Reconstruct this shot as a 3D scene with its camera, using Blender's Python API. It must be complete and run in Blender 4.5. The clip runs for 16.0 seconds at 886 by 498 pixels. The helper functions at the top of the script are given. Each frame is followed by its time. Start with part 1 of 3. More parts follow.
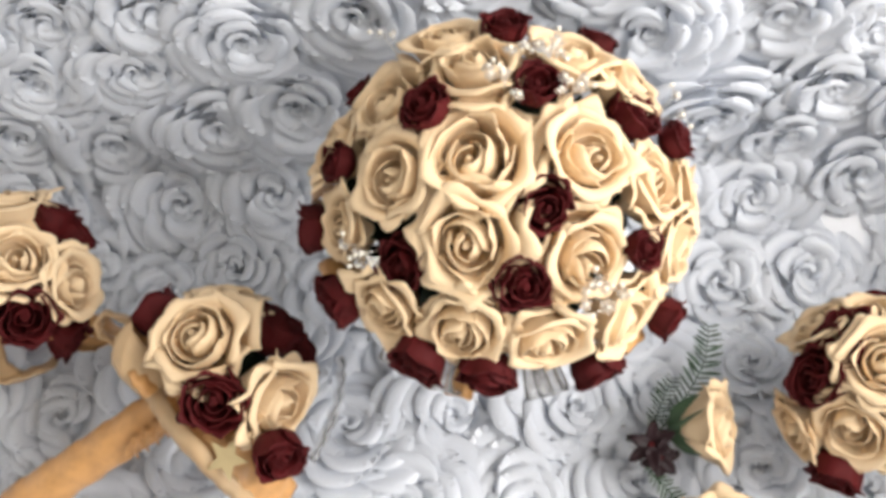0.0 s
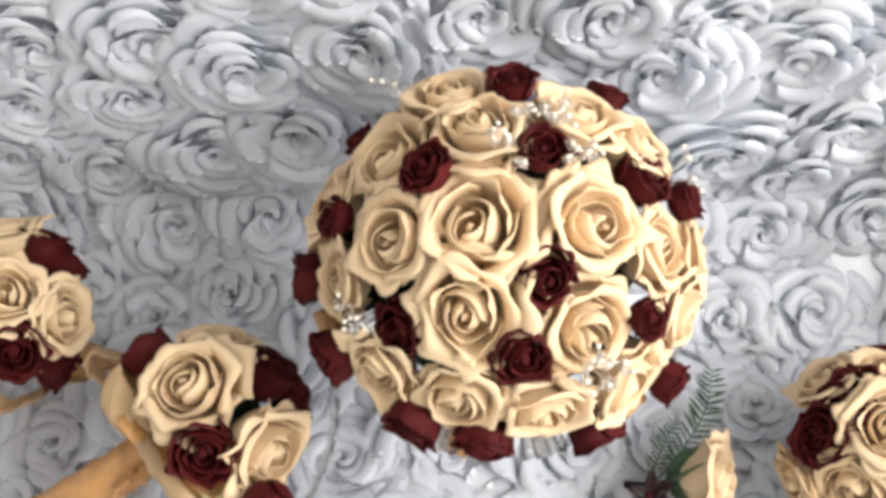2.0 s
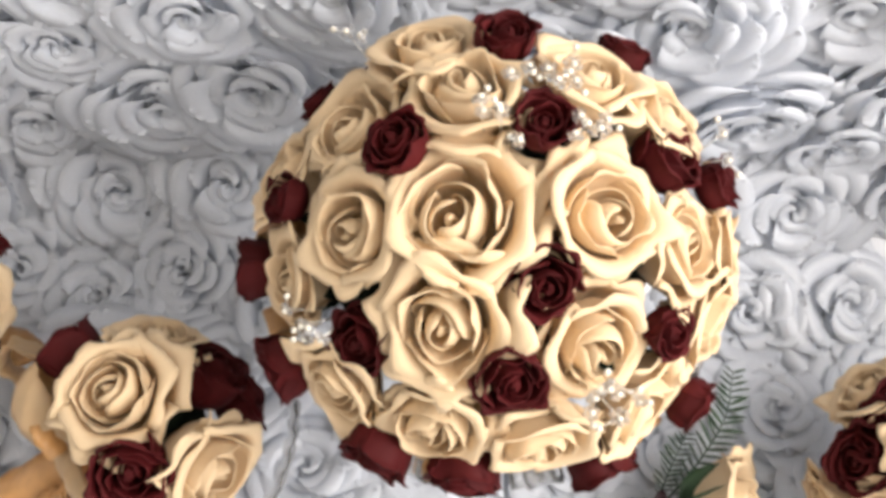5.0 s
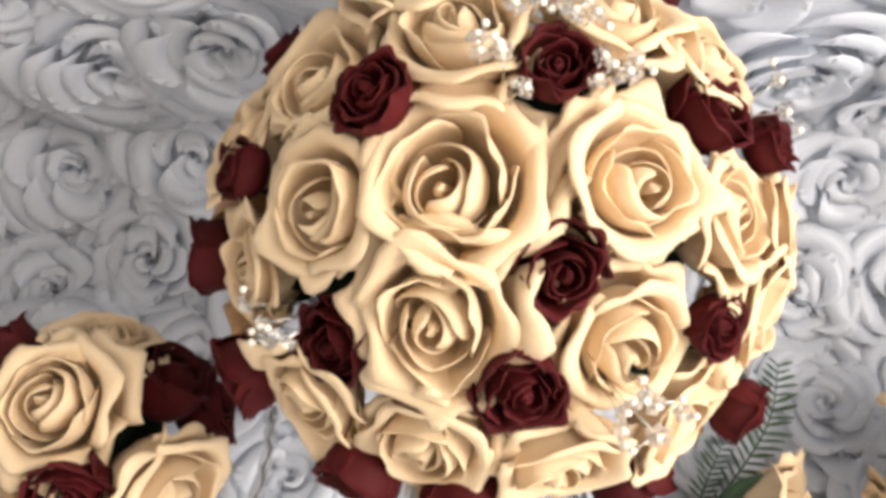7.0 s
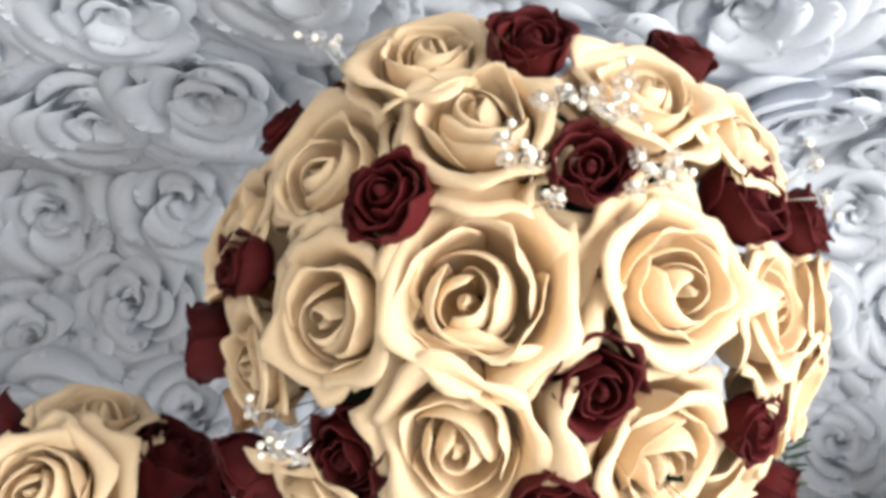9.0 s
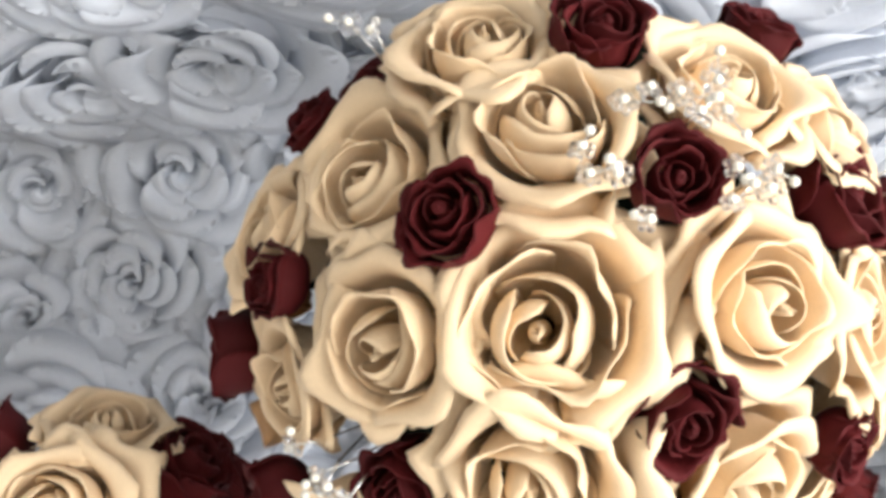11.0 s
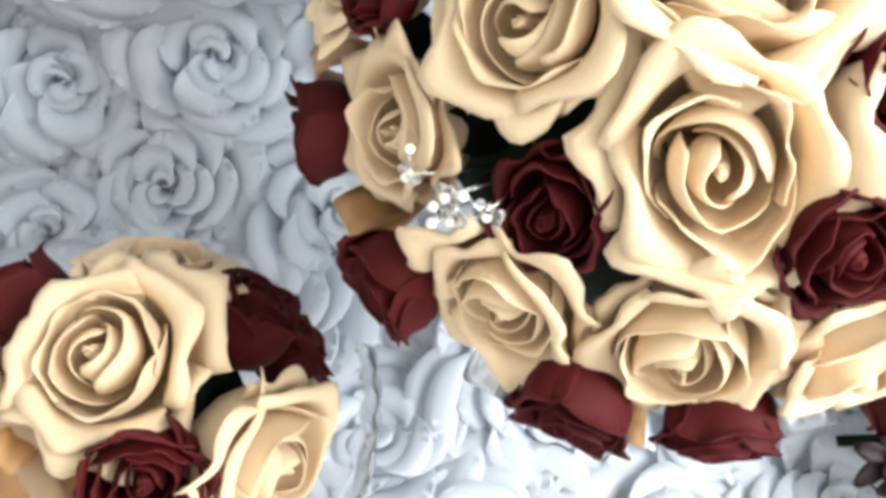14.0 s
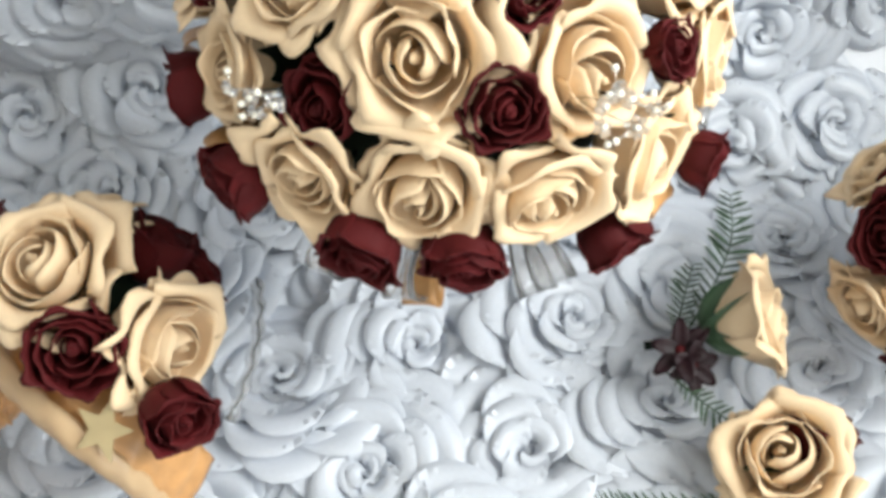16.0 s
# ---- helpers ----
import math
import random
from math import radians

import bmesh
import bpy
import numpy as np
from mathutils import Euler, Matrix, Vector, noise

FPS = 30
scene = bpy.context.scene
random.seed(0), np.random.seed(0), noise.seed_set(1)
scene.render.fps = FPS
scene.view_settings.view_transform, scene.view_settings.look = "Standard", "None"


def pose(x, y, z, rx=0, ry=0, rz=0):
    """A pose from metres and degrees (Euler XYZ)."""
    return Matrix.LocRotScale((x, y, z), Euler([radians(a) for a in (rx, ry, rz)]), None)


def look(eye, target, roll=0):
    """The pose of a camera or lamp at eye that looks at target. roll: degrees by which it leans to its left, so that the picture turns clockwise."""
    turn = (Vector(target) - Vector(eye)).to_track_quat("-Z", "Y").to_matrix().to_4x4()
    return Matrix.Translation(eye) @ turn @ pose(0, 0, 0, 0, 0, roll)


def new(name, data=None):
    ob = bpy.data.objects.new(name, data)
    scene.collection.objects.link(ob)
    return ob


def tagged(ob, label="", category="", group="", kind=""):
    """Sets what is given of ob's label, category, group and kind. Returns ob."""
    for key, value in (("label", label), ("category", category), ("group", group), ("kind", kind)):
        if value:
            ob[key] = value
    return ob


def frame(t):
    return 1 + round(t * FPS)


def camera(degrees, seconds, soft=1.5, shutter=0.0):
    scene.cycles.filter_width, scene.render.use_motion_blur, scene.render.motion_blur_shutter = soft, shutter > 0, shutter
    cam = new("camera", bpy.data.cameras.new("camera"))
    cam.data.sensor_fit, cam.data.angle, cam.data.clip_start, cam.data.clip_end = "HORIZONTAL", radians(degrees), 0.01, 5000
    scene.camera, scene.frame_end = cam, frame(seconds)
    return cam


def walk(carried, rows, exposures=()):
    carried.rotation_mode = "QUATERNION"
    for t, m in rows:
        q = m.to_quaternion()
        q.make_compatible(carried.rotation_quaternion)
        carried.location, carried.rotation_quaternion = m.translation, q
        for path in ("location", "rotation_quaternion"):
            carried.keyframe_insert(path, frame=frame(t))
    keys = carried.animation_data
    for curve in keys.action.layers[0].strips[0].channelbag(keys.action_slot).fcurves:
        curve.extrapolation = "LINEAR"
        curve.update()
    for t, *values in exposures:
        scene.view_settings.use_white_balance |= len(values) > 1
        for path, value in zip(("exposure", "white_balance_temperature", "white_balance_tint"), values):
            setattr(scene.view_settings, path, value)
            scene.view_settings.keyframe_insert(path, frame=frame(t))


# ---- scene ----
cam = camera(46.0, 16.0, soft=4.0)
PATH = [
    (0, (0.078, 0.069, 1.321), (0.078, 1.141, -0.368), 0.1),
    (0.5, (0.076, 0.099, 1.328), (0.074, 1.134, -0.383), 0.2),
    (1, (0.074, 0.119, 1.333), (0.075, 1.139, -0.388), 0.8),
    (1.5, (0.077, 0.127, 1.334), (0.071, 1.146, -0.387), 0.9),
    (2, (0.08, 0.137, 1.337), (0.074, 1.139, -0.394), 1.3),
    (2.5, (0.084, 0.144, 1.338), (0.083, 1.123, -0.406), 2.0),
    (3, (0.085, 0.151, 1.338), (0.102, 1.103, -0.421), 3.4),
    (3.5, (0.085, 0.161, 1.329), (0.117, 1.094, -0.44), 4.5),
    (4, (0.083, 0.181, 1.304), (0.122, 1.098, -0.473), 5.1),
    (4.2, (0.085, 0.191, 1.293), (0.115, 1.1, -0.489), 4.6),
    (6.3, (0.096, 0.253, 1.171), (0.075, 1.157, -0.614), 0.8),
    (6.5, (0.098, 0.258, 1.165), (0.072, 1.15, -0.625), 0.4),
    (7, (0.099, 0.266, 1.153), (0.079, 1.139, -0.646), 0.5),
    (7.5, (0.101, 0.275, 1.147), (0.072, 1.159, -0.647), -0.4),
    (8, (0.095, 0.298, 1.151), (0.091, 1.174, -0.647), 1.0),
    (8.5, (0.083, 0.309, 1.15), (0.121, 1.168, -0.656), 3.4),
    (8.7, (0.081, 0.316, 1.151), (0.119, 1.153, -0.665), 3.3),
    (11, (0.051, 0.377, 1.123), (0.14, 1.02, -0.769), 6.7),
    (11.5, (0.042, 0.369, 1.104), (0.131, 1.022, -0.785), 6.2),
    (12, (0.027, 0.343, 1.073), (0.124, 1.067, -0.789), 6.7),
    (12.5, (0.004, 0.326, 1.043), (0.146, 1.077, -0.805), 9.6),
    (13, (-0.011, 0.313, 1.023), (0.162, 1.08, -0.816), 10.8),
    (13.5, (-0.006, 0.3, 1.016), (0.145, 1.082, -0.819), 8.6),
    (14, (0.003, 0.287, 1.021), (0.132, 1.106, -0.799), 5.2),
    (14.5, (0.016, 0.265, 1.031), (0.132, 1.166, -0.75), 2.7),
    (15, (0.036, 0.233, 1.054), (0.139, 1.177, -0.706), 1.1),
    (15.5, (0.051, 0.185, 1.094), (0.19, 1.131, -0.663), 2.4),
    (16, (0.07, 0.131, 1.106), (0.192, 1.153, -0.609), -0.3),
]
BALANCE = [(0, -0.02, 6750, 13), (4, -0.03, 6800, 14), (6.5, -0.02, 7050, 16), (7.5, 0.02, 6950, 16), (8.5, 0.15, 6500, 11), (11, 0.22, 6500, 12), (11.5, 0.18, 6450, 11), (12, 0.12, 6400, 10), (13, 0.36, 6200, 8), (14.5, 0.54, 6200, 7), (15.5, 0.26, 6300, 7), (16, 0.06, 6350, 7)]
walk(cam, [(t, look(eye, target, roll)) for t, eye, target, roll in PATH], BALANCE)

# ---- light ----
world = bpy.data.worlds.new("daylight")
scene.world = world
world.use_nodes = True
wn = world.node_tree.nodes
sky = wn.new("ShaderNodeTexSky")
sky.sky_type, sky.sun_disc = "NISHITA", False
sky.sun_elevation, sky.sun_rotation = radians(40), radians(60)
world.node_tree.links.new(sky.outputs[0], wn["Background"].inputs[0])
wn["Background"].inputs[1].default_value = 0.1


def area_light(name, m, width, height, watts, colour):
    lamp = bpy.data.lights.new(name, "AREA")
    lamp.shape, lamp.size, lamp.size_y = "RECTANGLE", width, height
    lamp.energy, lamp.color = watts, colour
    ob = new(name, lamp)
    ob.matrix_world = m
    return ob


area_light("window_daylight", look((1.22, 0.15, 1.60), (0.2, 0.5, 0.75)), 1.05, 1.2, 43, (0.99, 0.99, 0.965))
# added frontal fill that brightens the back cloth; no source is known on this side
area_light("window_daylight", pose(0.55, -1.84, 1.40, 88, 0, 8), 1.3, 1.0, 16, (0.99, 0.99, 0.965))


# ---- materials ----
def material(name, colour, rough, vary=0.12, scale=40.0, bump=0.2, fine=900.0, metal=0.0, sheen=0.0, subsurface=0.0, transmission=0.0, specular=0.5, translucent=0.0):
    m = bpy.data.materials.new(name)
    m.use_nodes = True
    n, l = m.node_tree.nodes, m.node_tree.links
    b = n["Principled BSDF"]
    tex = n.new("ShaderNodeTexCoord")
    big = n.new("ShaderNodeTexNoise")
    big.inputs["Scale"].default_value, big.inputs["Detail"].default_value = scale, 4
    small = n.new("ShaderNodeTexNoise")
    small.inputs["Scale"].default_value, small.inputs["Detail"].default_value = fine, 3
    l.new(tex.outputs["Object"], big.inputs["Vector"])
    l.new(tex.outputs["Object"], small.inputs["Vector"])
    info = n.new("ShaderNodeObjectInfo")
    add = n.new("ShaderNodeMath")
    add.operation = "MULTIPLY_ADD"
    l.new(info.outputs["Random"], add.inputs[0])
    add.inputs[1].default_value = 0.5
    l.new(big.outputs["Fac"], add.inputs[2])
    ramp = n.new("ShaderNodeValToRGB")
    ramp.color_ramp.elements[0].position, ramp.color_ramp.elements[1].position = 0.35, 1.0
    ramp.color_ramp.elements[0].color = (*[c * (1 - vary) for c in colour], 1)
    ramp.color_ramp.elements[1].color = (*[min(1.0, c * (1 + vary)) for c in colour], 1)
    l.new(add.outputs[0], ramp.inputs[0])
    l.new(ramp.outputs[0], b.inputs["Base Color"])
    b.inputs["Roughness"].default_value = rough
    b.inputs["Metallic"].default_value = metal
    b.inputs["Sheen Weight"].default_value = sheen
    b.inputs["Specular IOR Level"].default_value = specular
    b.inputs["Transmission Weight"].default_value = transmission
    if subsurface:
        b.inputs["Subsurface Weight"].default_value = subsurface
        b.inputs["Subsurface Radius"].default_value = (0.004, 0.0025, 0.0015)
        b.inputs["Subsurface Scale"].default_value = 1.0
    bp = n.new("ShaderNodeBump")
    bp.inputs["Strength"].default_value, bp.inputs["Distance"].default_value = bump, 0.0006
    l.new(small.outputs["Fac"], bp.inputs["Height"])
    l.new(bp.outputs[0], b.inputs["Normal"])
    if translucent:
        thin = n.new("ShaderNodeBsdfTranslucent")
        l.new(ramp.outputs[0], thin.inputs["Color"])
        mix = n.new("ShaderNodeMixShader")
        mix.inputs[0].default_value = translucent
        l.new(b.outputs[0], mix.inputs[1])
        l.new(thin.outputs[0], mix.inputs[2])
        l.new(mix.outputs[0], n["Material Output"].inputs["Surface"])
    return m


CREAM = material("cream_foam", (0.84, 0.64, 0.405), 0.7, 0.06, 30, 0.12, 700, sheen=0.1, specular=0.3, translucent=0.13)
WINE = material("burgundy_foam", (0.066, 0.0058, 0.0066), 0.65, 0.25, 60, 0.15, 700, specular=0.15)
SATIN = material("white_satin", (0.872, 0.897, 0.938), 0.22, 0.04, 25, 0.10, 500, sheen=0.2, specular=0.7, translucent=0.50)
BACKING = material("white_backing_cloth", (0.86, 0.88, 0.92), 0.8, 0.08, 20, 0.3, 900)
BLACKWINE = material("dark_burgundy_silk", (0.012, 0.002, 0.004), 0.5, 0.3, 80, 0.15, 700, specular=0.3)
GREEN = material("green_leaf", (0.035, 0.075, 0.035), 0.5, 0.3, 50, 0.2, 500)
# near-black green: leaves and stems, and on the cores the painted shade of gaps
DARKGREEN_AND_SHADE = material("dark_green_and_gap_shade", (0.006, 0.011, 0.006), 0.8, 0.3, 50, 0.4, 300, specular=0.1)
GOLD = material("gold_satin_ribbon", (0.47, 0.245, 0.09), 0.34, 0.3, 90, 0.08, 900)
ORGANZA = material("cream_organza_ribbon", (0.66, 0.48, 0.28), 0.30, 0.1, 60, 0.08, 900, specular=0.6, translucent=0.4)
STAR = material("pale_gold_print", (0.46, 0.36, 0.19), 0.5, 0.1, 60, 0.08, 900)
PEARL = material("pearl_bead", (0.80, 0.76, 0.66), 0.15, 0.05, 300, 0.0, 900)
CRYSTAL = material("clear_crystal_bead", (0.93, 0.93, 0.93), 0.05, 0.03, 300, 0.0, 900, transmission=0.93)
CLEAR = material("clear_cellophane", (0.95, 0.95, 0.95), 0.06, 0.02, 40, 0.1, 200, transmission=0.9)
SILVER = material("silver_wire", (0.80, 0.79, 0.75), 0.25, 0.05, 300, 0.0, 900, metal=1.0)
WALLPAINT = material("pale_wall_paint", (0.80, 0.79, 0.77), 0.9, 0.04, 3, 0.1, 200)
CARPET = material("beige_carpet", (0.40, 0.36, 0.30), 0.95, 0.15, 8, 0.6, 400)


# ---- building helpers ----
def mesh_from(name, verts, faces, mat, smooth=True):
    me = bpy.data.meshes.new(name)
    me.from_pydata(verts, [], faces)
    me.materials.append(mat)
    if smooth:
        me.polygons.foreach_set("use_smooth", [True] * len(me.polygons))
    me.update()
    return me


def part(name, me, parent, m=None, label=""):
    ob = new(name, me)
    ob.parent = parent
    if m is not None:
        ob.matrix_basis = m
    return tagged(ob, label)


def thing(name, place, label, category, group="", kind=""):
    ob = new(name)
    ob.location = place
    ob.empty_display_size = 0.03
    return tagged(ob, label, category, group, kind)


def facing(place, direction, spin=0.0, scale=1.0):
    """A pose at place whose z axis points along direction."""
    q = Vector(direction).to_track_quat("Z", "Y").to_matrix().to_4x4()
    return Matrix.Translation(place) @ q @ pose(0, 0, 0, 0, 0, spin) @ Matrix.Scale(scale, 4)


def shell(points, thick, taper=0.0):
    """A sheet of rows of points made into a thin solid. Returns verts and faces."""
    nv, nu = len(points), len(points[0])
    grid = np.array(points, float)
    dv = np.gradient(grid, axis=0)
    du = np.gradient(grid, axis=1)
    nrm = np.cross(du, dv)
    nrm /= np.maximum(np.linalg.norm(nrm, axis=2, keepdims=True), 1e-9)
    half = np.full((nv, nu, 1), thick / 2) * (1 - taper * np.linspace(0, 1, nv) ** 2).reshape(nv, 1, 1)
    a, b = grid + nrm * half, grid - nrm * half
    verts = [tuple(p) for p in a.reshape(-1, 3)] + [tuple(p) for p in b.reshape(-1, 3)]
    k = nv * nu
    faces = []
    for i in range(nv - 1):
        for j in range(nu - 1):
            q = (i * nu + j, i * nu + j + 1, (i + 1) * nu + j + 1, (i + 1) * nu + j)
            faces.append(q)
            faces.append(tuple(k + x for x in reversed(q)))
    ring = [j for j in range(nu)] + [i * nu + nu - 1 for i in range(1, nv)] + [(nv - 1) * nu + j for j in range(nu - 2, -1, -1)] + [i * nu for i in range(nv - 2, 0, -1)]
    for x, y in zip(ring, ring[1:] + ring[:1]):
        faces.append((y, x, k + x, k + y))
    return verts, faces


def merge(pieces):
    verts, faces = [], []
    for v, f in pieces:
        o = len(verts)
        verts += v
        faces += [tuple(i + o for i in q) for q in f]
    return verts, faces


def tube(points, radius, sides=8, taper=None):
    """A round rod along points."""
    pts = [Vector(p) for p in points]
    verts, faces = [], []
    for i, p in enumerate(pts):
        d = (pts[min(i + 1, len(pts) - 1)] - pts[max(i - 1, 0)]).normalized()
        q = d.to_track_quat("Z", "Y")
        r = radius if taper is None else radius * taper[i]
        for j in range(sides):
            a = math.tau * j / sides
            verts.append(tuple(p + q @ Vector((r * math.cos(a), r * math.sin(a), 0))))
    for i in range(len(pts) - 1):
        for j in range(sides):
            k = (j + 1) % sides
            faces.append((i * sides + j, i * sides + k, (i + 1) * sides + k, (i + 1) * sides + j))
    faces.append(tuple(reversed(range(sides))))
    faces.append(tuple((len(pts) - 1) * sides + j for j in range(sides)))
    return verts, faces


def ball(centre, radius, rings=6, sides=8):
    verts, faces = [], []
    for i in range(rings + 1):
        a = math.pi * i / rings
        for j in range(sides):
            b = math.tau * j / sides
            verts.append((centre[0] + radius * math.sin(a) * math.cos(b), centre[1] + radius * math.sin(a) * math.sin(b), centre[2] + radius * math.cos(a)))
    for i in range(rings):
        for j in range(sides):
            k = (j + 1) % sides
            faces.append((i * sides + j, (i + 1) * sides + j, (i + 1) * sides + k, i * sides + k))
    return verts, faces


# ---- foam roses: a rolled bud and petals laid round it, all of outer radius 1 ----
def along(profile, h):
    """A smooth place on a profile of (radius, height) pairs at h from 0 to 1 and a little past."""
    n = len(profile) - 1
    k = max(0, min(n - 1, int(h * n)))
    f = h * n - k
    p = [profile[max(0, min(n, k + j))] for j in (-1, 0, 1, 2)]
    if f > 1:
        return [p[2][j] + (p[2][j] - p[1][j]) * (f - 1) for j in (0, 1)]
    return [0.5 * (2 * p[1][j] + (p[2][j] - p[0][j]) * f + (2 * p[0][j] - 5 * p[1][j] + 4 * p[2][j] - p[3][j]) * f * f + (3 * p[1][j] - p[0][j] - 3 * p[2][j] + p[3][j]) * f ** 3) for j in (0, 1)]


def petal_points(rng, profile, half_angle, slant, tip, roll, wave, spiral, nu=17, nv=9):
    """One cupped petal: its rim dips to one side by slant, is pointed by tip, rolls back at its sides and ripples."""
    ph1, ph2, ph3 = (rng.uniform(0, 6.28) for _ in range(3))
    half, shift = half_angle * rng.uniform(0.9, 1.1), rng.uniform(-0.18, 0.18)
    wide, tall = rng.uniform(0.95, 1.05), rng.uniform(-0.04, 0.04)
    rows = []
    for i in range(nv):
        v = i / (nv - 1)
        row = []
        for j in range(nu):
            u = 2 * j / (nu - 1) - 1
            au = abs(u - shift * (1 - abs(u)))
            h = v * (1 - 0.26 * au ** 2.6 - slant * (u + 1) / 2)
            r, z = along(profile, h)
            point = max(0.0, 1 - 2.0 * au) ** 1.2
            r = r * wide + tip * point * v ** 3 + spiral * u * (0.3 + 0.7 * v)
            z += tall * v + 0.35 * tip * point * v ** 3
            side = max(0.0, au - 0.35) / 0.65
            r += roll * side ** 2 * v ** 2
            z -= 0.8 * roll * side ** 2 * v ** 2
            ripple = wave * (math.sin(2.6 * u + ph1) * v + 0.7 * math.sin(5.4 * u + ph2) * v ** 2 + 0.55 * math.sin(10.5 * u + ph3) * v ** 5)
            r += ripple
            z += 0.6 * wave * math.sin(4.4 * u + ph3) * v ** 3
            ang = half * (0.75 + 0.25 * math.sin(math.pi * min(1.0, 0.15 + 0.6 * v))) * u
            row.append((r * math.cos(ang), r * math.sin(ang), z))
        rows.append(row)
    return rows


def bud_mesh(name, mat, rng, r_out, z_top, turns, thick):
    """A closed, rolled bud: one sheet wound round a small cone."""
    rows = []
    n = 48
    lean = rng.uniform(0, 6.28)
    for i in range(7):
        v = i / 6
        row = []
        for j in range(n):
            w = j / (n - 1)
            a = math.tau * turns * w
            r = (0.015 + (r_out - 0.015) * w ** 0.85) * (1.0 - 0.34 * v * v + 0.22 * math.sin(math.pi * v))
            z = -0.7 + (0.7 + z_top - 0.13 * w + 0.05 * math.sin(a + lean)) * v
            row.append((r * math.cos(a), r * math.sin(a), z))
        rows.append(row)
    cone = tube([(0, 0, -0.7), (0, 0, -0.3), (0, 0, z_top - 0.16), (0, 0, z_top - 0.10)], r_out, 14, [0.8, 0.8, 0.5, 0.1])
    return mesh_from(name, *merge([shell(rows, thick), cone]), mat)


def rose_kit(prefix, mat, layers, bud, thick, seed, variants):
    rng = random.Random(seed)
    kit = {"bud": [bud_mesh(prefix + "_bud", mat, rng, *b, thick) for b in bud], "layers": []}
    for count, half, slant, tip, roll, wave, spiral, profile in layers:
        meshes = []
        for _ in range(variants):
            v, f = shell(petal_points(rng, profile, radians(half), slant * rng.uniform(0.6, 1.3), tip * rng.uniform(0.5, 1.4), roll * rng.uniform(0.5, 1.4), wave * rng.uniform(0.7, 1.3), spiral), thick, 0.35)
            meshes.append(mesh_from(prefix + "_petal", v, f, mat))
        kit["layers"].append((count, meshes))
    return kit


CREAM_KIT = rose_kit("cream", CREAM, [
    (2, 115, 0.46, 0.00, 0.00, 0.006, 0.040, [(0.10, -0.75), (0.27, -0.42), (0.29, -0.14), (0.21, 0.05), (0.10, 0.15)]),
    (2, 108, 0.50, 0.06, 0.02, 0.012, 0.065, [(0.15, -0.85), (0.41, -0.55), (0.49, -0.24), (0.40, 0.00), (0.25, 0.12)]),
    (3, 82, 0.32, 0.10, 0.06, 0.045, 0.060, [(0.15, -0.90), (0.48, -0.66), (0.62, -0.34), (0.62, -0.09), (0.61, 0.03), (0.66, 0.06)]),
    (3, 68, 0.10, 0.18, 0.14, 0.055, 0.040, [(0.20, -0.98), (0.54, -0.74), (0.70, -0.42), (0.76, -0.16), (0.86, -0.05), (0.96, -0.06), (0.99, -0.13)]),
    (5, 45, 0.04, 0.24, 0.22, 0.060, 0.030, [(0.20, -1.10), (0.54, -0.90), (0.78, -0.58), (0.86, -0.32), (0.95, -0.18), (1.05, -0.17), (1.08, -0.25)]),
], [(0.095, 0.10, 1.3), (0.10, 0.07, 1.6), (0.09, 0.12, 1.2)], 0.024, 11, 16)
WINE_KIT = rose_kit("burgundy", WINE, [
    (2, 105, 0.26, 0.00, 0.00, 0.02, 0.05, [(0.10, -1.1), (0.30, -0.75), (0.35, -0.28), (0.28, 0.02)]),
    (3, 80, 0.20, 0.05, 0.05, 0.045, 0.06, [(0.15, -1.2), (0.48, -0.90), (0.58, -0.40), (0.53, -0.05), (0.56, 0.05)]),
    (3, 72, 0.10, 0.10, 0.10, 0.075, 0.05, [(0.20, -1.25), (0.66, -1.00), (0.80, -0.55), (0.76, -0.15), (0.84, -0.02)]),
    (4, 56, 0.05, 0.16, 0.16, 0.100, 0.05, [(0.20, -1.35), (0.66, -1.18), (0.93, -0.78), (0.93, -0.36), (0.97, -0.14), (1.04, -0.18)]),
], [(0.19, 0.02, 1.7), (0.21, 0.0, 2.0)], 0.045, 12, 12)


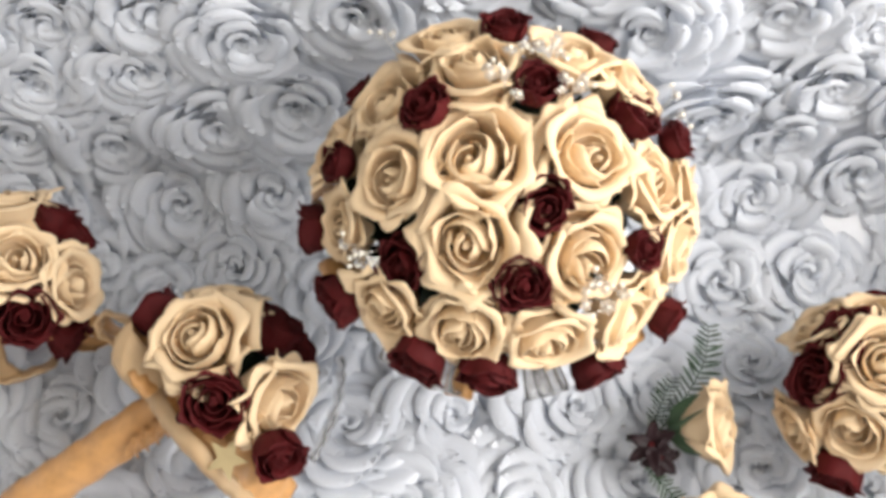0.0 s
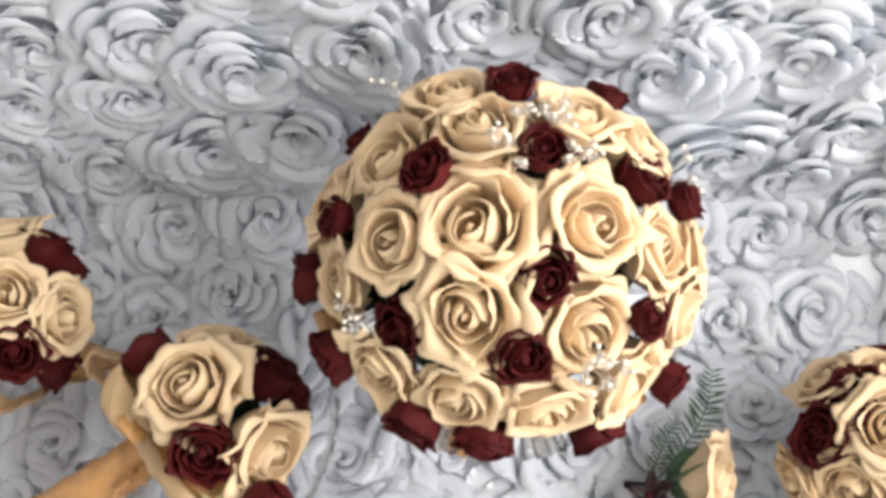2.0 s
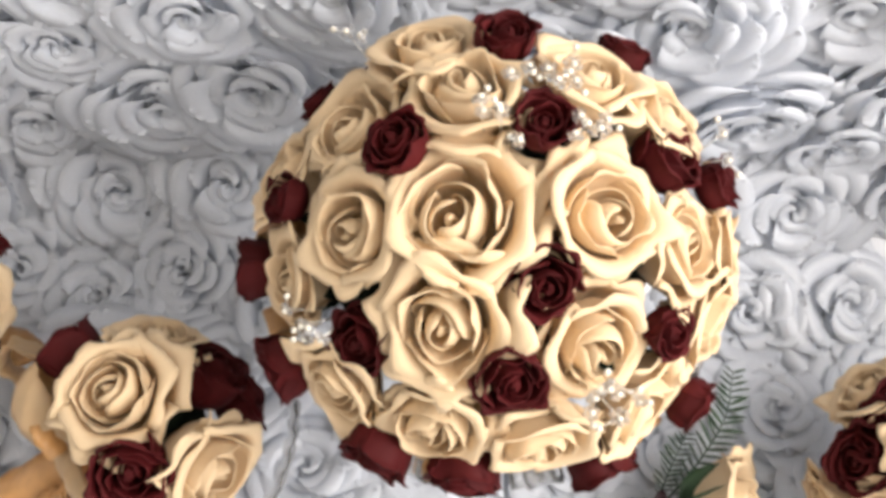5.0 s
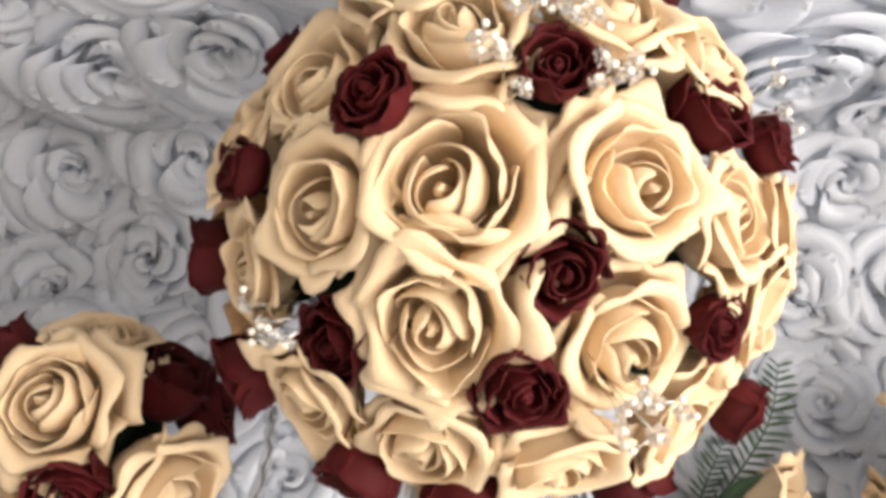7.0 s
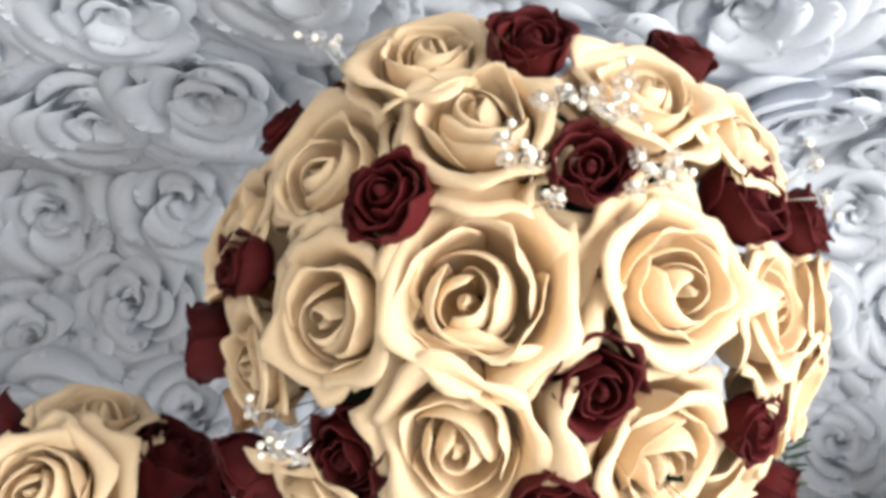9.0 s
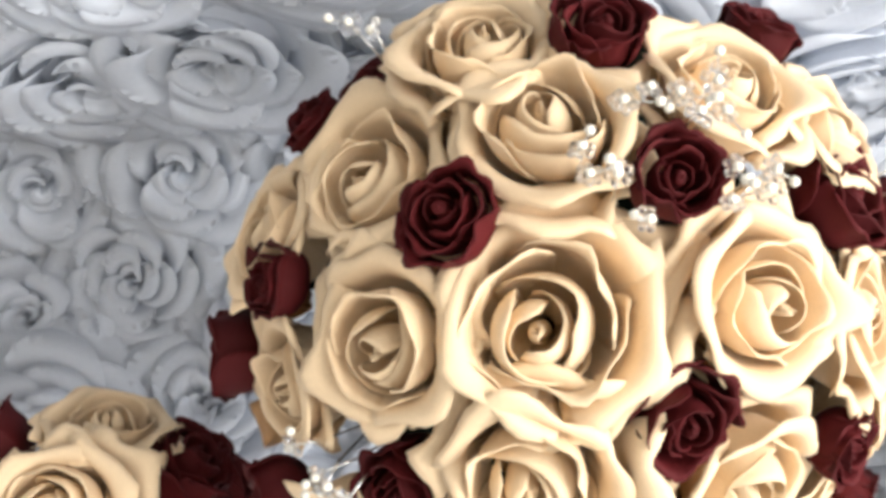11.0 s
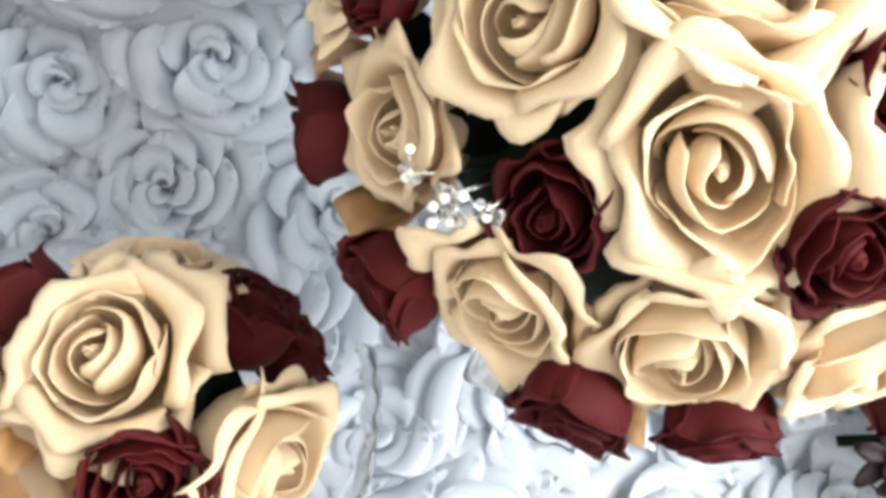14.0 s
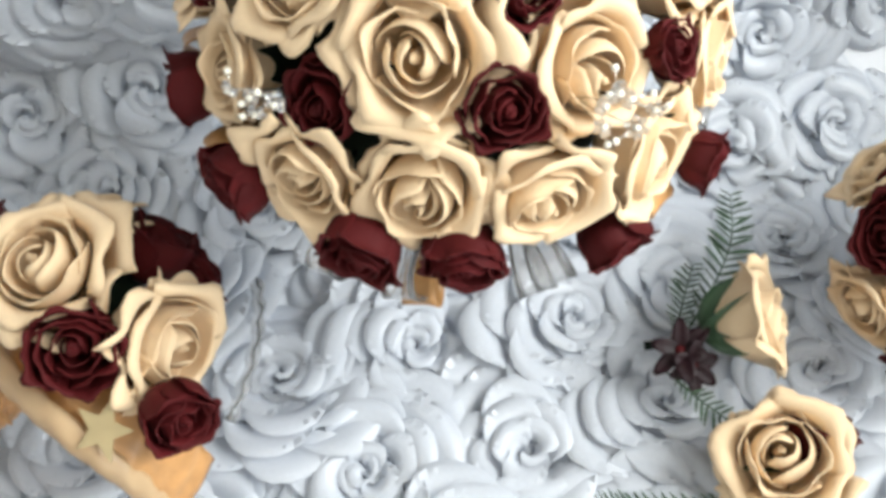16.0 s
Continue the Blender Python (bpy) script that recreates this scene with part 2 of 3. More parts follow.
def rose(parent, kit, name, place, direction, radius, seed, label="", open_by=1.0, squash=1.0, heart=(0, 0, 0)):
    """A rose as a part of parent: its bud with every petal laid round it. heart: how far the bud sits aside of the middle."""
    rng = random.Random(seed)
    lean = Vector((rng.uniform(-0.08, 0.08), rng.uniform(-0.08, 0.08), rng.uniform(-0.08, 0.08)))
    m = facing(place, Vector(direction).normalized() + lean, rng.uniform(0, 360), radius) @ Matrix.Diagonal((1.0, rng.uniform(0.88, 1.0), 1.0, 1))
    off = m.to_3x3().inverted() @ Vector(heart)
    off.z = 0
    if off.length > 0.34:
        off *= 0.34 / off.length
    if off.length < 0.01:
        off = Vector((rng.uniform(-0.2, 0.2), rng.uniform(-0.2, 0.2), 0))
    tilt = Matrix.Rotation(0.5 * off.length, 4, Vector((-off.y, off.x, 0)))
    m = m @ Matrix.Translation(off) @ tilt
    bud = part(name, rng.choice(kit["bud"]), parent, m, label)
    turn = rng.uniform(0, 360)
    last = len(kit["layers"]) - 1
    for k, (count, meshes) in enumerate(kit["layers"]):
        turn += rng.uniform(30, 80)
        share = (k / last) ** 1.5
        aside = tilt.inverted().lerp(Matrix.Identity(4), 1 - share) @ Matrix.Translation(-off * share)
        if k == last and count == 5 and rng.random() < 0.35:
            count = 4
        for i in range(count):
            a = turn + 360 * i / count + rng.uniform(-10, 10)
            wide = open_by * rng.uniform(0.95, 1.06) * (1.05 if count == 4 and last == 4 else 1.0)
            p = aside @ pose(0, 0, rng.uniform(-0.05, 0.05), 0, 0, a) @ pose(0, 0, 0, 0, rng.uniform(-9, 9) * share, 0) @ Matrix.Diagonal((wide, wide, squash * rng.uniform(0.94, 1.06), 1))
            part("petal", rng.choice(meshes), bud, p)
    return bud


# ---- the room round the sofa ----
def box(name, lo, hi, mat, label, bevel=0.0):
    bm = bmesh.new()
    bmesh.ops.create_cube(bm, size=1)
    for vert in bm.verts:
        vert.co = Vector([lo[k] + (vert.co[k] + 0.5) * (hi[k] - lo[k]) for k in range(3)])
    if bevel:
        bmesh.ops.bevel(bm, geom=list(bm.edges), offset=bevel, segments=4, affect="EDGES")
    me = bpy.data.meshes.new(name)
    bm.to_mesh(me)
    bm.free()
    me.materials.append(mat)
    return new(name, me) if label is None else tagged(new(name, me), label, kind="structure")


box("floor", (-1.9, -2.0, -0.1), (1.4, 1.15, 0.0), CARPET, "beige carpeted floor")
box("ceiling", (-1.9, -2.0, 2.4), (1.4, 1.15, 2.5), WALLPAINT, "white painted ceiling")
box("wall_north", (-1.9, 1.05, 0.0), (1.4, 1.15, 2.4), WALLPAINT, "pale painted wall behind the sofa")
box("wall_west", (-1.9, -2.0, 0.0), (-1.8, 1.05, 2.4), WALLPAINT, "pale painted wall")
# the south opening is assumed, made to go with the added fill lamp
box("wall_south_low", (-1.8, -2.0, 0.0), (1.3, -1.9, 0.75), WALLPAINT, "pale wall under the window")
box("wall_south_high", (-1.8, -2.0, 2.0), (1.3, -1.9, 2.4), WALLPAINT, "pale wall over the window")
box("wall_south_left", (-1.8, -2.0, 0.75), (-0.15, -1.9, 2.0), WALLPAINT, "pale wall beside the window")
box("wall_south_right", (1.22, -2.0, 0.75), (1.3, -1.9, 2.0), WALLPAINT, "pale wall beside the window")
box("wall_east_low", (1.3, -2.0, 0.0), (1.4, 1.05, 0.85), WALLPAINT, "pale wall under the window")
box("wall_east_high", (1.3, -2.0, 2.25), (1.4, 1.05, 2.4), WALLPAINT, "pale wall over the window")
box("wall_east_near", (1.3, -2.0, 0.85), (1.4, -0.9, 2.25), WALLPAINT, "pale wall beside the window")
box("wall_east_far", (1.3, 0.7, 0.85), (1.4, 1.05, 2.25), WALLPAINT, "pale wall beside the window")
sofa = thing("sofa", (0.1, 0.3, 0.0), "plain pale sofa hidden under the white cloth", "sofa")
# right arm: unseen, added to block window light at lower right; left one matches it
for name, lo, hi in (("seat", (-1.0, -0.58, 0.05), (0.52, 0.30, 0.445)), ("back", (-1.0, 0.385, 0.05), (0.5, 0.66, 1.02)), ("arm", (0.52, -0.60, 0.05), (0.70, 0.66, 0.80)), ("arm", (-1.18, -0.60, 0.05), (-1.0, 0.66, 0.80))):
    ob = box(name, lo, hi, WALLPAINT, None, 0.035)
    ob.parent = sofa


# ---- the draped cloth: seat, crease and back, seen as one sheet ----
SEAT_Z, BACK_Y, BEND, FRONT, TOP = 0.468, 0.660, 0.125, -0.32, 1.04
LENGTH_SEAT = BACK_Y - BEND - FRONT
LENGTH_BEND = BEND * math.pi / 2


def cloth(x, s, lift=0.0):
    """Place and normal of the cloth at x and at the length s from its front edge."""
    if s < LENGTH_SEAT:
        y, z, ny, nz = FRONT + s, SEAT_Z, 0.0, 1.0
    elif s < LENGTH_SEAT + LENGTH_BEND:
        a = (s - LENGTH_SEAT) / BEND
        y, z = BACK_Y - BEND + BEND * math.sin(a), SEAT_Z + BEND - BEND * math.cos(a)
        ny, nz = -math.sin(a), math.cos(a)
    else:
        y, z, ny, nz = BACK_Y, SEAT_Z + BEND + s - LENGTH_SEAT - LENGTH_BEND, -1.0, 0.0
    w = 0.006 * noise.noise(Vector((x * 5, s * 5, 0))) + lift
    return Vector((x, y + ny * w, z + nz * w)), Vector((0, ny, nz))


LENGTH = LENGTH_SEAT + LENGTH_BEND + TOP - SEAT_Z - BEND
rows = []
for i in range(60):
    rows.append([tuple(cloth(-0.9 + 1.48 * j / 39, LENGTH * i / 59)[0]) for j in range(40)])
v, f = shell(rows, 0.004)
draped_cloth = tagged(new("draped_cloth", mesh_from("draped_cloth", v, f, BACKING)), "white satin rosette cloth draped over a sofa seat and back", "fabric", kind="structure")


def rosette_mesh(seed):
    """A spiral of satin petals stitched down in rings, each leaning out with a smooth standing rim."""
    rng = random.Random(seed)
    pieces = []
    rings = [(2, 0.03, 0.13, 0.02, 0.30, 95), (3, 0.10, 0.27, 0.02, 0.34, 72), (4, 0.22, 0.45, 0.01, 0.35, 58), (5, 0.38, 0.66, 0.0, 0.33, 47), (6, 0.56, 0.88, -0.01, 0.27, 40), (7, 0.74, 1.08, -0.03, 0.18, 35)]
    turn = rng.uniform(0, 360)
    for count, r0, r1, z0, z1, half in rings:
        turn += rng.uniform(25, 60)
        for k in range(count):
            a0 = radians(turn + 360 * k / count + rng.uniform(-11, 11))
            ha = radians(half * rng.uniform(0.88, 1.15))
            lean, top, ph = rng.uniform(0.8, 1.15), z1 * rng.uniform(0.7, 1.2), rng.uniform(0, 6.28)
            fold = rng.uniform(-0.02, 0.05)
            rows = []
            for i in range(5):
                v = i / 4
                row = []
                for j in range(11):
                    u = 2 * j / 10 - 1
                    h = v * (1 - 0.55 * abs(u) ** 2.6)
                    r = r0 + (r1 - r0) * lean * h ** 1.3 + 0.05 * u + 0.026 * math.sin(3.4 * u + ph) * v
                    r += (0.05 + fold) * (max(0.0, h - 0.6) / 0.4) ** 2
                    z = z0 + (top - z0) * math.sin(math.pi * 0.5 * h) - (0.04 + fold) * (max(0.0, h - 0.7) / 0.3) ** 2
                    ang = a0 + ha * u
                    row.append((r * math.cos(ang), r * math.sin(ang), z))
                rows.append(row)
            pieces.append(shell(rows, 0.008, 0.4))
    v, f = merge(pieces)
    return mesh_from("rosette", v, f, SATIN)


ROSETTES = [rosette_mesh(100 + k) for k in range(9)]


# ---- makers of small parts ----
def ribbon(path, sides, thick=0.0008, across=5, belly=0.0, ripple=0.0012):
    """A strip along path, each cross-line from p - side to p + side. belly bows it across."""
    rows = []
    n = len(path)
    for i, (p, w) in enumerate(zip(path, sides)):
        p, w = Vector(p), Vector(w)
        d = (Vector(path[min(i + 1, n - 1)]) - Vector(path[max(i - 1, 0)])).normalized()
        up = d.cross(w).normalized()
        rows.append([tuple(p + w * k + up * (belly * (1 - k * k) + ripple * math.sin(1.9 * i + 3 * k))) for k in [2 * j / (across - 1) - 1 for j in range(across)]])
    return shell(rows, thick)


def smooth_path(points, steps=6):
    """Catmull-Rom through points."""
    pts = [Vector(p) for p in points]
    pts = [2 * pts[0] - pts[1]] + pts + [2 * pts[-1] - pts[-2]]
    out = []
    for i in range(1, len(pts) - 2):
        a, b, c, d = pts[i - 1:i + 3]
        for k in range(steps):
            t = k / steps
            out.append(0.5 * ((2 * b) + (c - a) * t + (2 * a - 5 * b + 4 * c - d) * t * t + (3 * b - a - 3 * c + d) * t ** 3))
    return out + [pts[-2]]


def loop_mesh(name, mat, length, height, width):
    """A ribbon bent into a loop that starts at the origin and reaches out along z."""
    path, sides = [], []
    for i in range(17):
        a = math.tau * i / 16
        path.append((height * math.sin(a) * (0.35 + 0.65 * math.sin(a / 2)), 0, length * 0.5 * (1 - math.cos(a))))
        sides.append((0.12 * width * math.sin(2 * a), width * (0.35 + 0.65 * math.sin(a / 2)), 0))
    v, f = ribbon(path, sides, 0.0008, 5, 0.001, 0.0002)
    return mesh_from(name, v, f, mat)


GOLD_LOOP = loop_mesh("gold_loop", GOLD, 0.040, 0.012, 0.012)
CLEAR_LOOP = loop_mesh("clear_loop", CLEAR, 0.040, 0.013, 0.013)


def leaf_mesh(name, mat, length, width, bend, thick=0.0008):
    rows = []
    for i in range(9):
        v = i / 8
        w = width * (math.sin(math.pi * min(1, 0.06 + 0.94 * v)) ** 0.8)
        rows.append([(w * u, -bend * v * v + 0.25 * w * abs(u), length * v) for u in (-1, -0.5, 0, 0.5, 1)])
    v, f = shell(rows, thick)
    return mesh_from(name, v, f, mat)


SEPAL = leaf_mesh("leaf", GREEN, 0.034, 0.008, 0.006)
BROAD_LEAF = leaf_mesh("leaf", GREEN, 0.042, 0.011, 0.008)
DARK_LEAF = leaf_mesh("leaf", DARKGREEN_AND_SHADE, 0.040, 0.009, 0.006)


PEARL_BEAD = mesh_from("pearl", *ball((0, 0, 0), 0.0017, 6, 8), PEARL)
BEAD_FLOWER = mesh_from("bead_flower", *merge([ball((0.0034 * math.cos(math.tau * j / 6), 0.0034 * math.sin(math.tau * j / 6), 0.0006 * (j % 2)), 0.0017, 5, 6) for j in range(6)]), CRYSTAL)


def bead_spray(parent, place, direction, seed, count=4):
    """Little flowers of clear beads round a pearl, on silver wires."""
    rng = random.Random(seed)
    m = facing(place, direction, rng.uniform(0, 360))
    wires, flowers, pearls = [], [], []
    for k in range(count):
        a, r = math.tau * k / count + rng.uniform(-0.5, 0.5), rng.uniform(0.004, 0.011)
        c = Vector((r * math.cos(a), r * math.sin(a), rng.uniform(-0.002, 0.006)))
        wires.append(tube([(0, 0, -0.035), tuple(c * 0.5 + Vector((0, 0, -0.012))), tuple(c)], 0.0004, 5))
        tip = Vector((rng.uniform(-1, 1), rng.uniform(-1, 1), 1.2))
        flowers.append(facing(c, tip, rng.uniform(0, 60), rng.uniform(0.8, 1.1)))
        pearls.append(c + tip.normalized() * 0.0016)
        d = c + Vector((rng.uniform(-0.009, 0.009), rng.uniform(-0.009, 0.009), rng.uniform(0.0, 0.006)))
        pearls.append(d)
        wires.append(tube([tuple(c), tuple(d)], 0.0003, 5))
    spray = part("bead_spray", mesh_from("bead_spray", *merge(wires), SILVER), parent, m, "wired spray of clear beads and pearls")
    for p in flowers:
        part("bead_flower", BEAD_FLOWER, spray, p, "flower of clear crystal beads")
    for p in pearls:
        part("pearl", PEARL_BEAD, spray, Matrix.Translation(p), "small pearl bead")
    return spray


def cream_rose(parent, x, y, z, radius, seed, lean=(0, 0, 0), heart=(0, 0, 0)):
    d = (Vector((x, y, z)).normalized() + Vector(lean)).normalized()
    return rose(parent, CREAM_KIT, "cream_rose", (x, y, z), d, radius, seed, heart=heart)


def burgundy_rose(parent, x, y, z, radius, seed, lean=(0, 0, 0), label=""):
    d = (Vector((x, y, z)).normalized() + Vector(lean)).normalized()
    ob = rose(parent, WINE_KIT, "burgundy_rose", (x, y, z), d, radius, seed, label)
    rng = random.Random(seed)
    for k in range(3):
        a = 120 * k + rng.uniform(-20, 20)
        m = pose(0, 0, -1.05, 0, 0, a) @ pose(0, -0.28, 0, 24, 0, 0) @ Matrix.Scale(0.024 / radius, 4)
        part("sepal", SEPAL, ob, m, "green sepal")
    return ob


# ---- the large round bouquet ----
AXIS = Vector((-0.02, -0.42, 0.90)).normalized()
bouquet = thing("bridal_bouquet", (0.119, 0.497, 0.695), "large round bouquet of cream and burgundy foam roses", "bouquet", "bouquets on the cloth")
CREAM_ROSES = [
    (-0.016, -0.038, 0.126, 0.0375), (-0.026, -0.087, 0.099, 0.0335), (0.047, -0.031, 0.117, 0.0325), (-0.074, -0.039, 0.105, 0.0310),
    (0.050, -0.084, 0.079, 0.0325), (-0.029, -0.121, 0.048, 0.0310), (-0.081, -0.102, 0.035, 0.0275), (0.026, -0.127, 0.039, 0.0290),
    (0.085, -0.098, 0.024, 0.0305), (-0.112, -0.043, 0.047, 0.0280), (-0.077, 0.023, 0.106, 0.0310), (-0.021, 0.016, 0.139, 0.0305),
    (0.099, -0.031, 0.080, 0.0300), (0.119, -0.054, 0.034, 0.0290), (0.129, -0.013, 0.046, 0.0275), (0.042, 0.038, 0.129, 0.0290),
    (0.082, 0.037, 0.107, 0.0270), (-0.119, 0.012, 0.065, 0.0265), (-0.043, 0.059, 0.121, 0.0290),
]
HEARTS = {0: (-0.019, -0.012, 0.005), 1: (-0.002, -0.006, 0), 2: (0.013, -0.006, -0.002), 3: (-0.008, -0.009, 0.004), 4: (0.006, -0.010, -0.006), 5: (-0.001, -0.004, -0.008), 6: (-0.004, -0.007, 0.003), 9: (-0.003, -0.005, 0.006), 10: (-0.010, -0.015, 0.004), 11: (-0.003, 0.012, -0.003)}
LEANS = {4: (0.06, -0.12, -0.05), 7: (0.05, -0.2, -0.15), 8: (0.15, 0.05, 0), 11: (0, 0.10, 0), 12: (0.1, 0.1, 0)}
for i, (x, y, z, r) in enumerate(CREAM_ROSES):
    cream_rose(bouquet, x, y, z, 0.95 * r, 500 + i, LEANS.get(i, (0, 0, 0)), HEARTS.get(i, (0, 0, 0)))
BURGUNDY_ROSES = [
    (-0.052, -0.009, 0.128, 0.0165), (0.020, -0.068, 0.107, 0.0195), (0.007, -0.106, 0.079, 0.0190), (-0.066, -0.083, 0.067, 0.0200),
    (0.087, -0.071, 0.065, 0.0155), (0.017, 0.000, 0.139, 0.0165), (0.084, 0.009, 0.103, 0.0210), (0.117, 0.014, 0.067, 0.0155),
    (-0.111, -0.010, 0.074, 0.0155), (-0.139, -0.022, 0.014, 0.0175), (-0.117, -0.084, 0.013, 0.0170), (-0.060, -0.131, 0.012, 0.0185),
    (-0.012, -0.140, 0.009, 0.0185), (0.067, -0.123, -0.016, 0.0190), (-0.002, 0.055, 0.131, 0.0165), (0.117, -0.089, -0.003, 0.0150),
    (0.062, 0.071, 0.101, 0.0150), (-0.076, 0.068, 0.066, 0.0150), (-0.096, 0.050, 0.073, 0.0135),
]
RIM = (9, 10, 11, 12, 13, 15)
for i, (x, y, z, r) in enumerate(BURGUNDY_ROSES):
    out = 1.015 if i in RIM else 1.055
    burgundy_rose(bouquet, x * out, y * out, z * out, r if i in RIM else 0.9 * r, 700 + i, AXIS * (-0.15 if i in RIM else 0.0))
rng = random.Random(3)
# core coloured near black so that gaps between the roses read as shade
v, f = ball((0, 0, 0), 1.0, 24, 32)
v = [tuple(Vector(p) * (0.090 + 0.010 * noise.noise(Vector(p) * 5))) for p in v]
part("foliage_core", mesh_from("foliage_core", v, f, DARKGREEN_AND_SHADE), bouquet, None, "foam ball, near black for the shade between roses")
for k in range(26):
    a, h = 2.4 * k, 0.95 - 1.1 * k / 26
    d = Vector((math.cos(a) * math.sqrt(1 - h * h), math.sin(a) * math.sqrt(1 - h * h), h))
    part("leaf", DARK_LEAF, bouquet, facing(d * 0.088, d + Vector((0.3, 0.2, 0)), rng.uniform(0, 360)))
v, f = tube([AXIS * -0.08, AXIS * -0.13, AXIS * -0.18, AXIS * -0.20], 0.019, 16, [1.2, 1.0, 1.0, 0.9])
handle = part("handle", mesh_from("handle", v, f, GOLD), bouquet, None, "handle wrapped in gold satin ribbon")
for i, d in enumerate([(-0.013, 0.000, 0.150), (-0.003, -0.010, 0.150), (0.003, 0.023, 0.149), (0.022, 0.021, 0.148), (0.036, -0.004, 0.147), (-0.077, 0.067, 0.111), (0.050, -0.117, 0.081), (0.061, -0.112, 0.079), (0.112, 0.018, 0.100), (-0.086, -0.081, 0.070), (-0.101, -0.074, 0.060)]):
    bead_spray(bouquet, d, d, 40 + i, 4 if i in (3, 4, 6) else 2)
for mesh, d in ((GOLD_LOOP, (-0.141, -0.002, 0.022)), (GOLD_LOOP, (-0.129, -0.049, -0.009)), (GOLD_LOOP, (-0.030, -0.118, -0.049)), (CLEAR_LOOP, (-0.040, -0.122, -0.040)), (CLEAR_LOOP, (0.027, -0.121, -0.047)), (CLEAR_LOOP, (0.035, -0.121, -0.037)), (GOLD_LOOP, (0.105, -0.110, -0.025)), (CLEAR_LOOP, (-0.080, -0.105, -0.041)), (CLEAR_LOOP, (0.132, -0.068, 0.001))):
    d = Vector(d).normalized()
    part("ribbon_loop", mesh, bouquet, facing(d * 0.104, d, rng.uniform(-30, 30) + 90, 0.8), mesh.name.replace("_", " ") + " of ribbon")

# ---- the smaller bouquets ----
def small_bouquet(name, place, label, creams, burgundies, seed, core):
    ob = thing(name, place, label, "bouquet", "bouquets on the cloth")
    for i, (x, y, z, r, *lean) in enumerate(creams):
        cream_rose(ob, x, y, z, 0.94 * r, seed + i, lean or (0, 0, 0))
    for i, (x, y, z, r, *lean) in enumerate(burgundies):
        burgundy_rose(ob, x, y, z, r, seed + 30 + i, lean or (0, 0, 0))
    # near-black core stands in for the shade between these roses
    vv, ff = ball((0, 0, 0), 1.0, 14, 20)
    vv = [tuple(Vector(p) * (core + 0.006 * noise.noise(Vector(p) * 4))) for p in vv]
    part("foliage_core", mesh_from("foliage_core", vv, ff, DARKGREEN_AND_SHADE), ob, None, "foam core, near black for the shade between roses")
    return ob


posy = small_bouquet("posy", (-0.085, 0.410, 0.598), "small cream and burgundy rose posy lying on the cloth",
                     [(-0.010, 0.003, 0.064, 0.0365, 0.0, -0.25, 0.0), (0.049, -0.033, 0.027, 0.036, 0.35, -0.1, 0.0), (0.004, 0.052, 0.040, 0.031)],
                     [(-0.060, 0.048, 0.034, 0.021), (0.042, 0.038, 0.030, 0.023), (0.060, 0.028, 0.002, 0.020), (0.003, -0.046, 0.052, 0.023, 0.0, -0.4, 0.3), (0.052, -0.076, 0.022, 0.020)], 900, 0.031)
corner_posy = small_bouquet("posy", (-0.268, 0.495, 0.585), "small posy of cream and burgundy roses with gold ribbon",
                            [(0.018, -0.001, 0.059, 0.036), (0.055, -0.004, 0.022, 0.031), (-0.007, 0.062, 0.046, 0.034)],
                            [(0.024, 0.064, 0.033, 0.024), (0.049, 0.053, 0.014, 0.020), (0.027, -0.047, 0.031, 0.024), (0.047, -0.032, -0.031, 0.019)], 930, 0.031)
full_posy = small_bouquet("posy", (0.425, 0.425, 0.555), "rounded posy of cream and burgundy roses beside the buttonhole",
                          [(-0.022, -0.018, 0.076, 0.034), (-0.037, -0.053, 0.028, 0.035), (-0.071, -0.032, -0.014, 0.031), (-0.053, 0.037, 0.040, 0.029), (-0.013, 0.036, 0.058, 0.030), (0.030, -0.045, 0.050, 0.033), (0.028, 0.040, 0.050, 0.032)],
                          [(-0.068, -0.014, 0.046, 0.023), (-0.055, 0.004, 0.060, 0.021), (-0.041, 0.018, 0.066, 0.020), (0.000, 0.069, 0.030, 0.020), (-0.045, -0.074, -0.020, 0.021)], 960, 0.045)


def wrapped_handle(parent, start, end, radius):
    """A handle bound with overlapping turns of ribbon."""
    a, b = Vector(start), Vector(end)
    n = 30
    pts = [a + (b - a) * i / (n - 1) for i in range(n)]
    taper = [1.0 + 0.10 * (1 - (i % 5) / 4) for i in range(n)]
    taper[0], taper[-1] = 1.25, 0.9
    vv, ff = tube([tuple(p) for p in pts], radius, 18, taper)
    return part("handle", mesh_from("handle", vv, ff, GOLD), parent, None, "handle bound with gold satin ribbon")


wrapped_handle(posy, (-0.040, -0.012, -0.012), (-0.182, -0.072, -0.094), 0.0165)
wrapped_handle(corner_posy, (0.0, -0.005, -0.030), (-0.13, -0.03, -0.085), 0.016)
wrapped_handle(full_posy, (0.03, -0.01, -0.03), (0.15, -0.05, -0.06), 0.016)


def bow(parent, mat, name, points, side_a, side_b, label=""):
    path = smooth_path(points, 6)
    n = len(path)
    sides = [Vector(side_a).lerp(Vector(side_b), i / (n - 1)) for i in range(n)]
    vv, ff = ribbon(path, sides, 0.0008, 9, 0.004)
    return part(name, mesh_from(name, vv, ff, mat), parent, None, label)


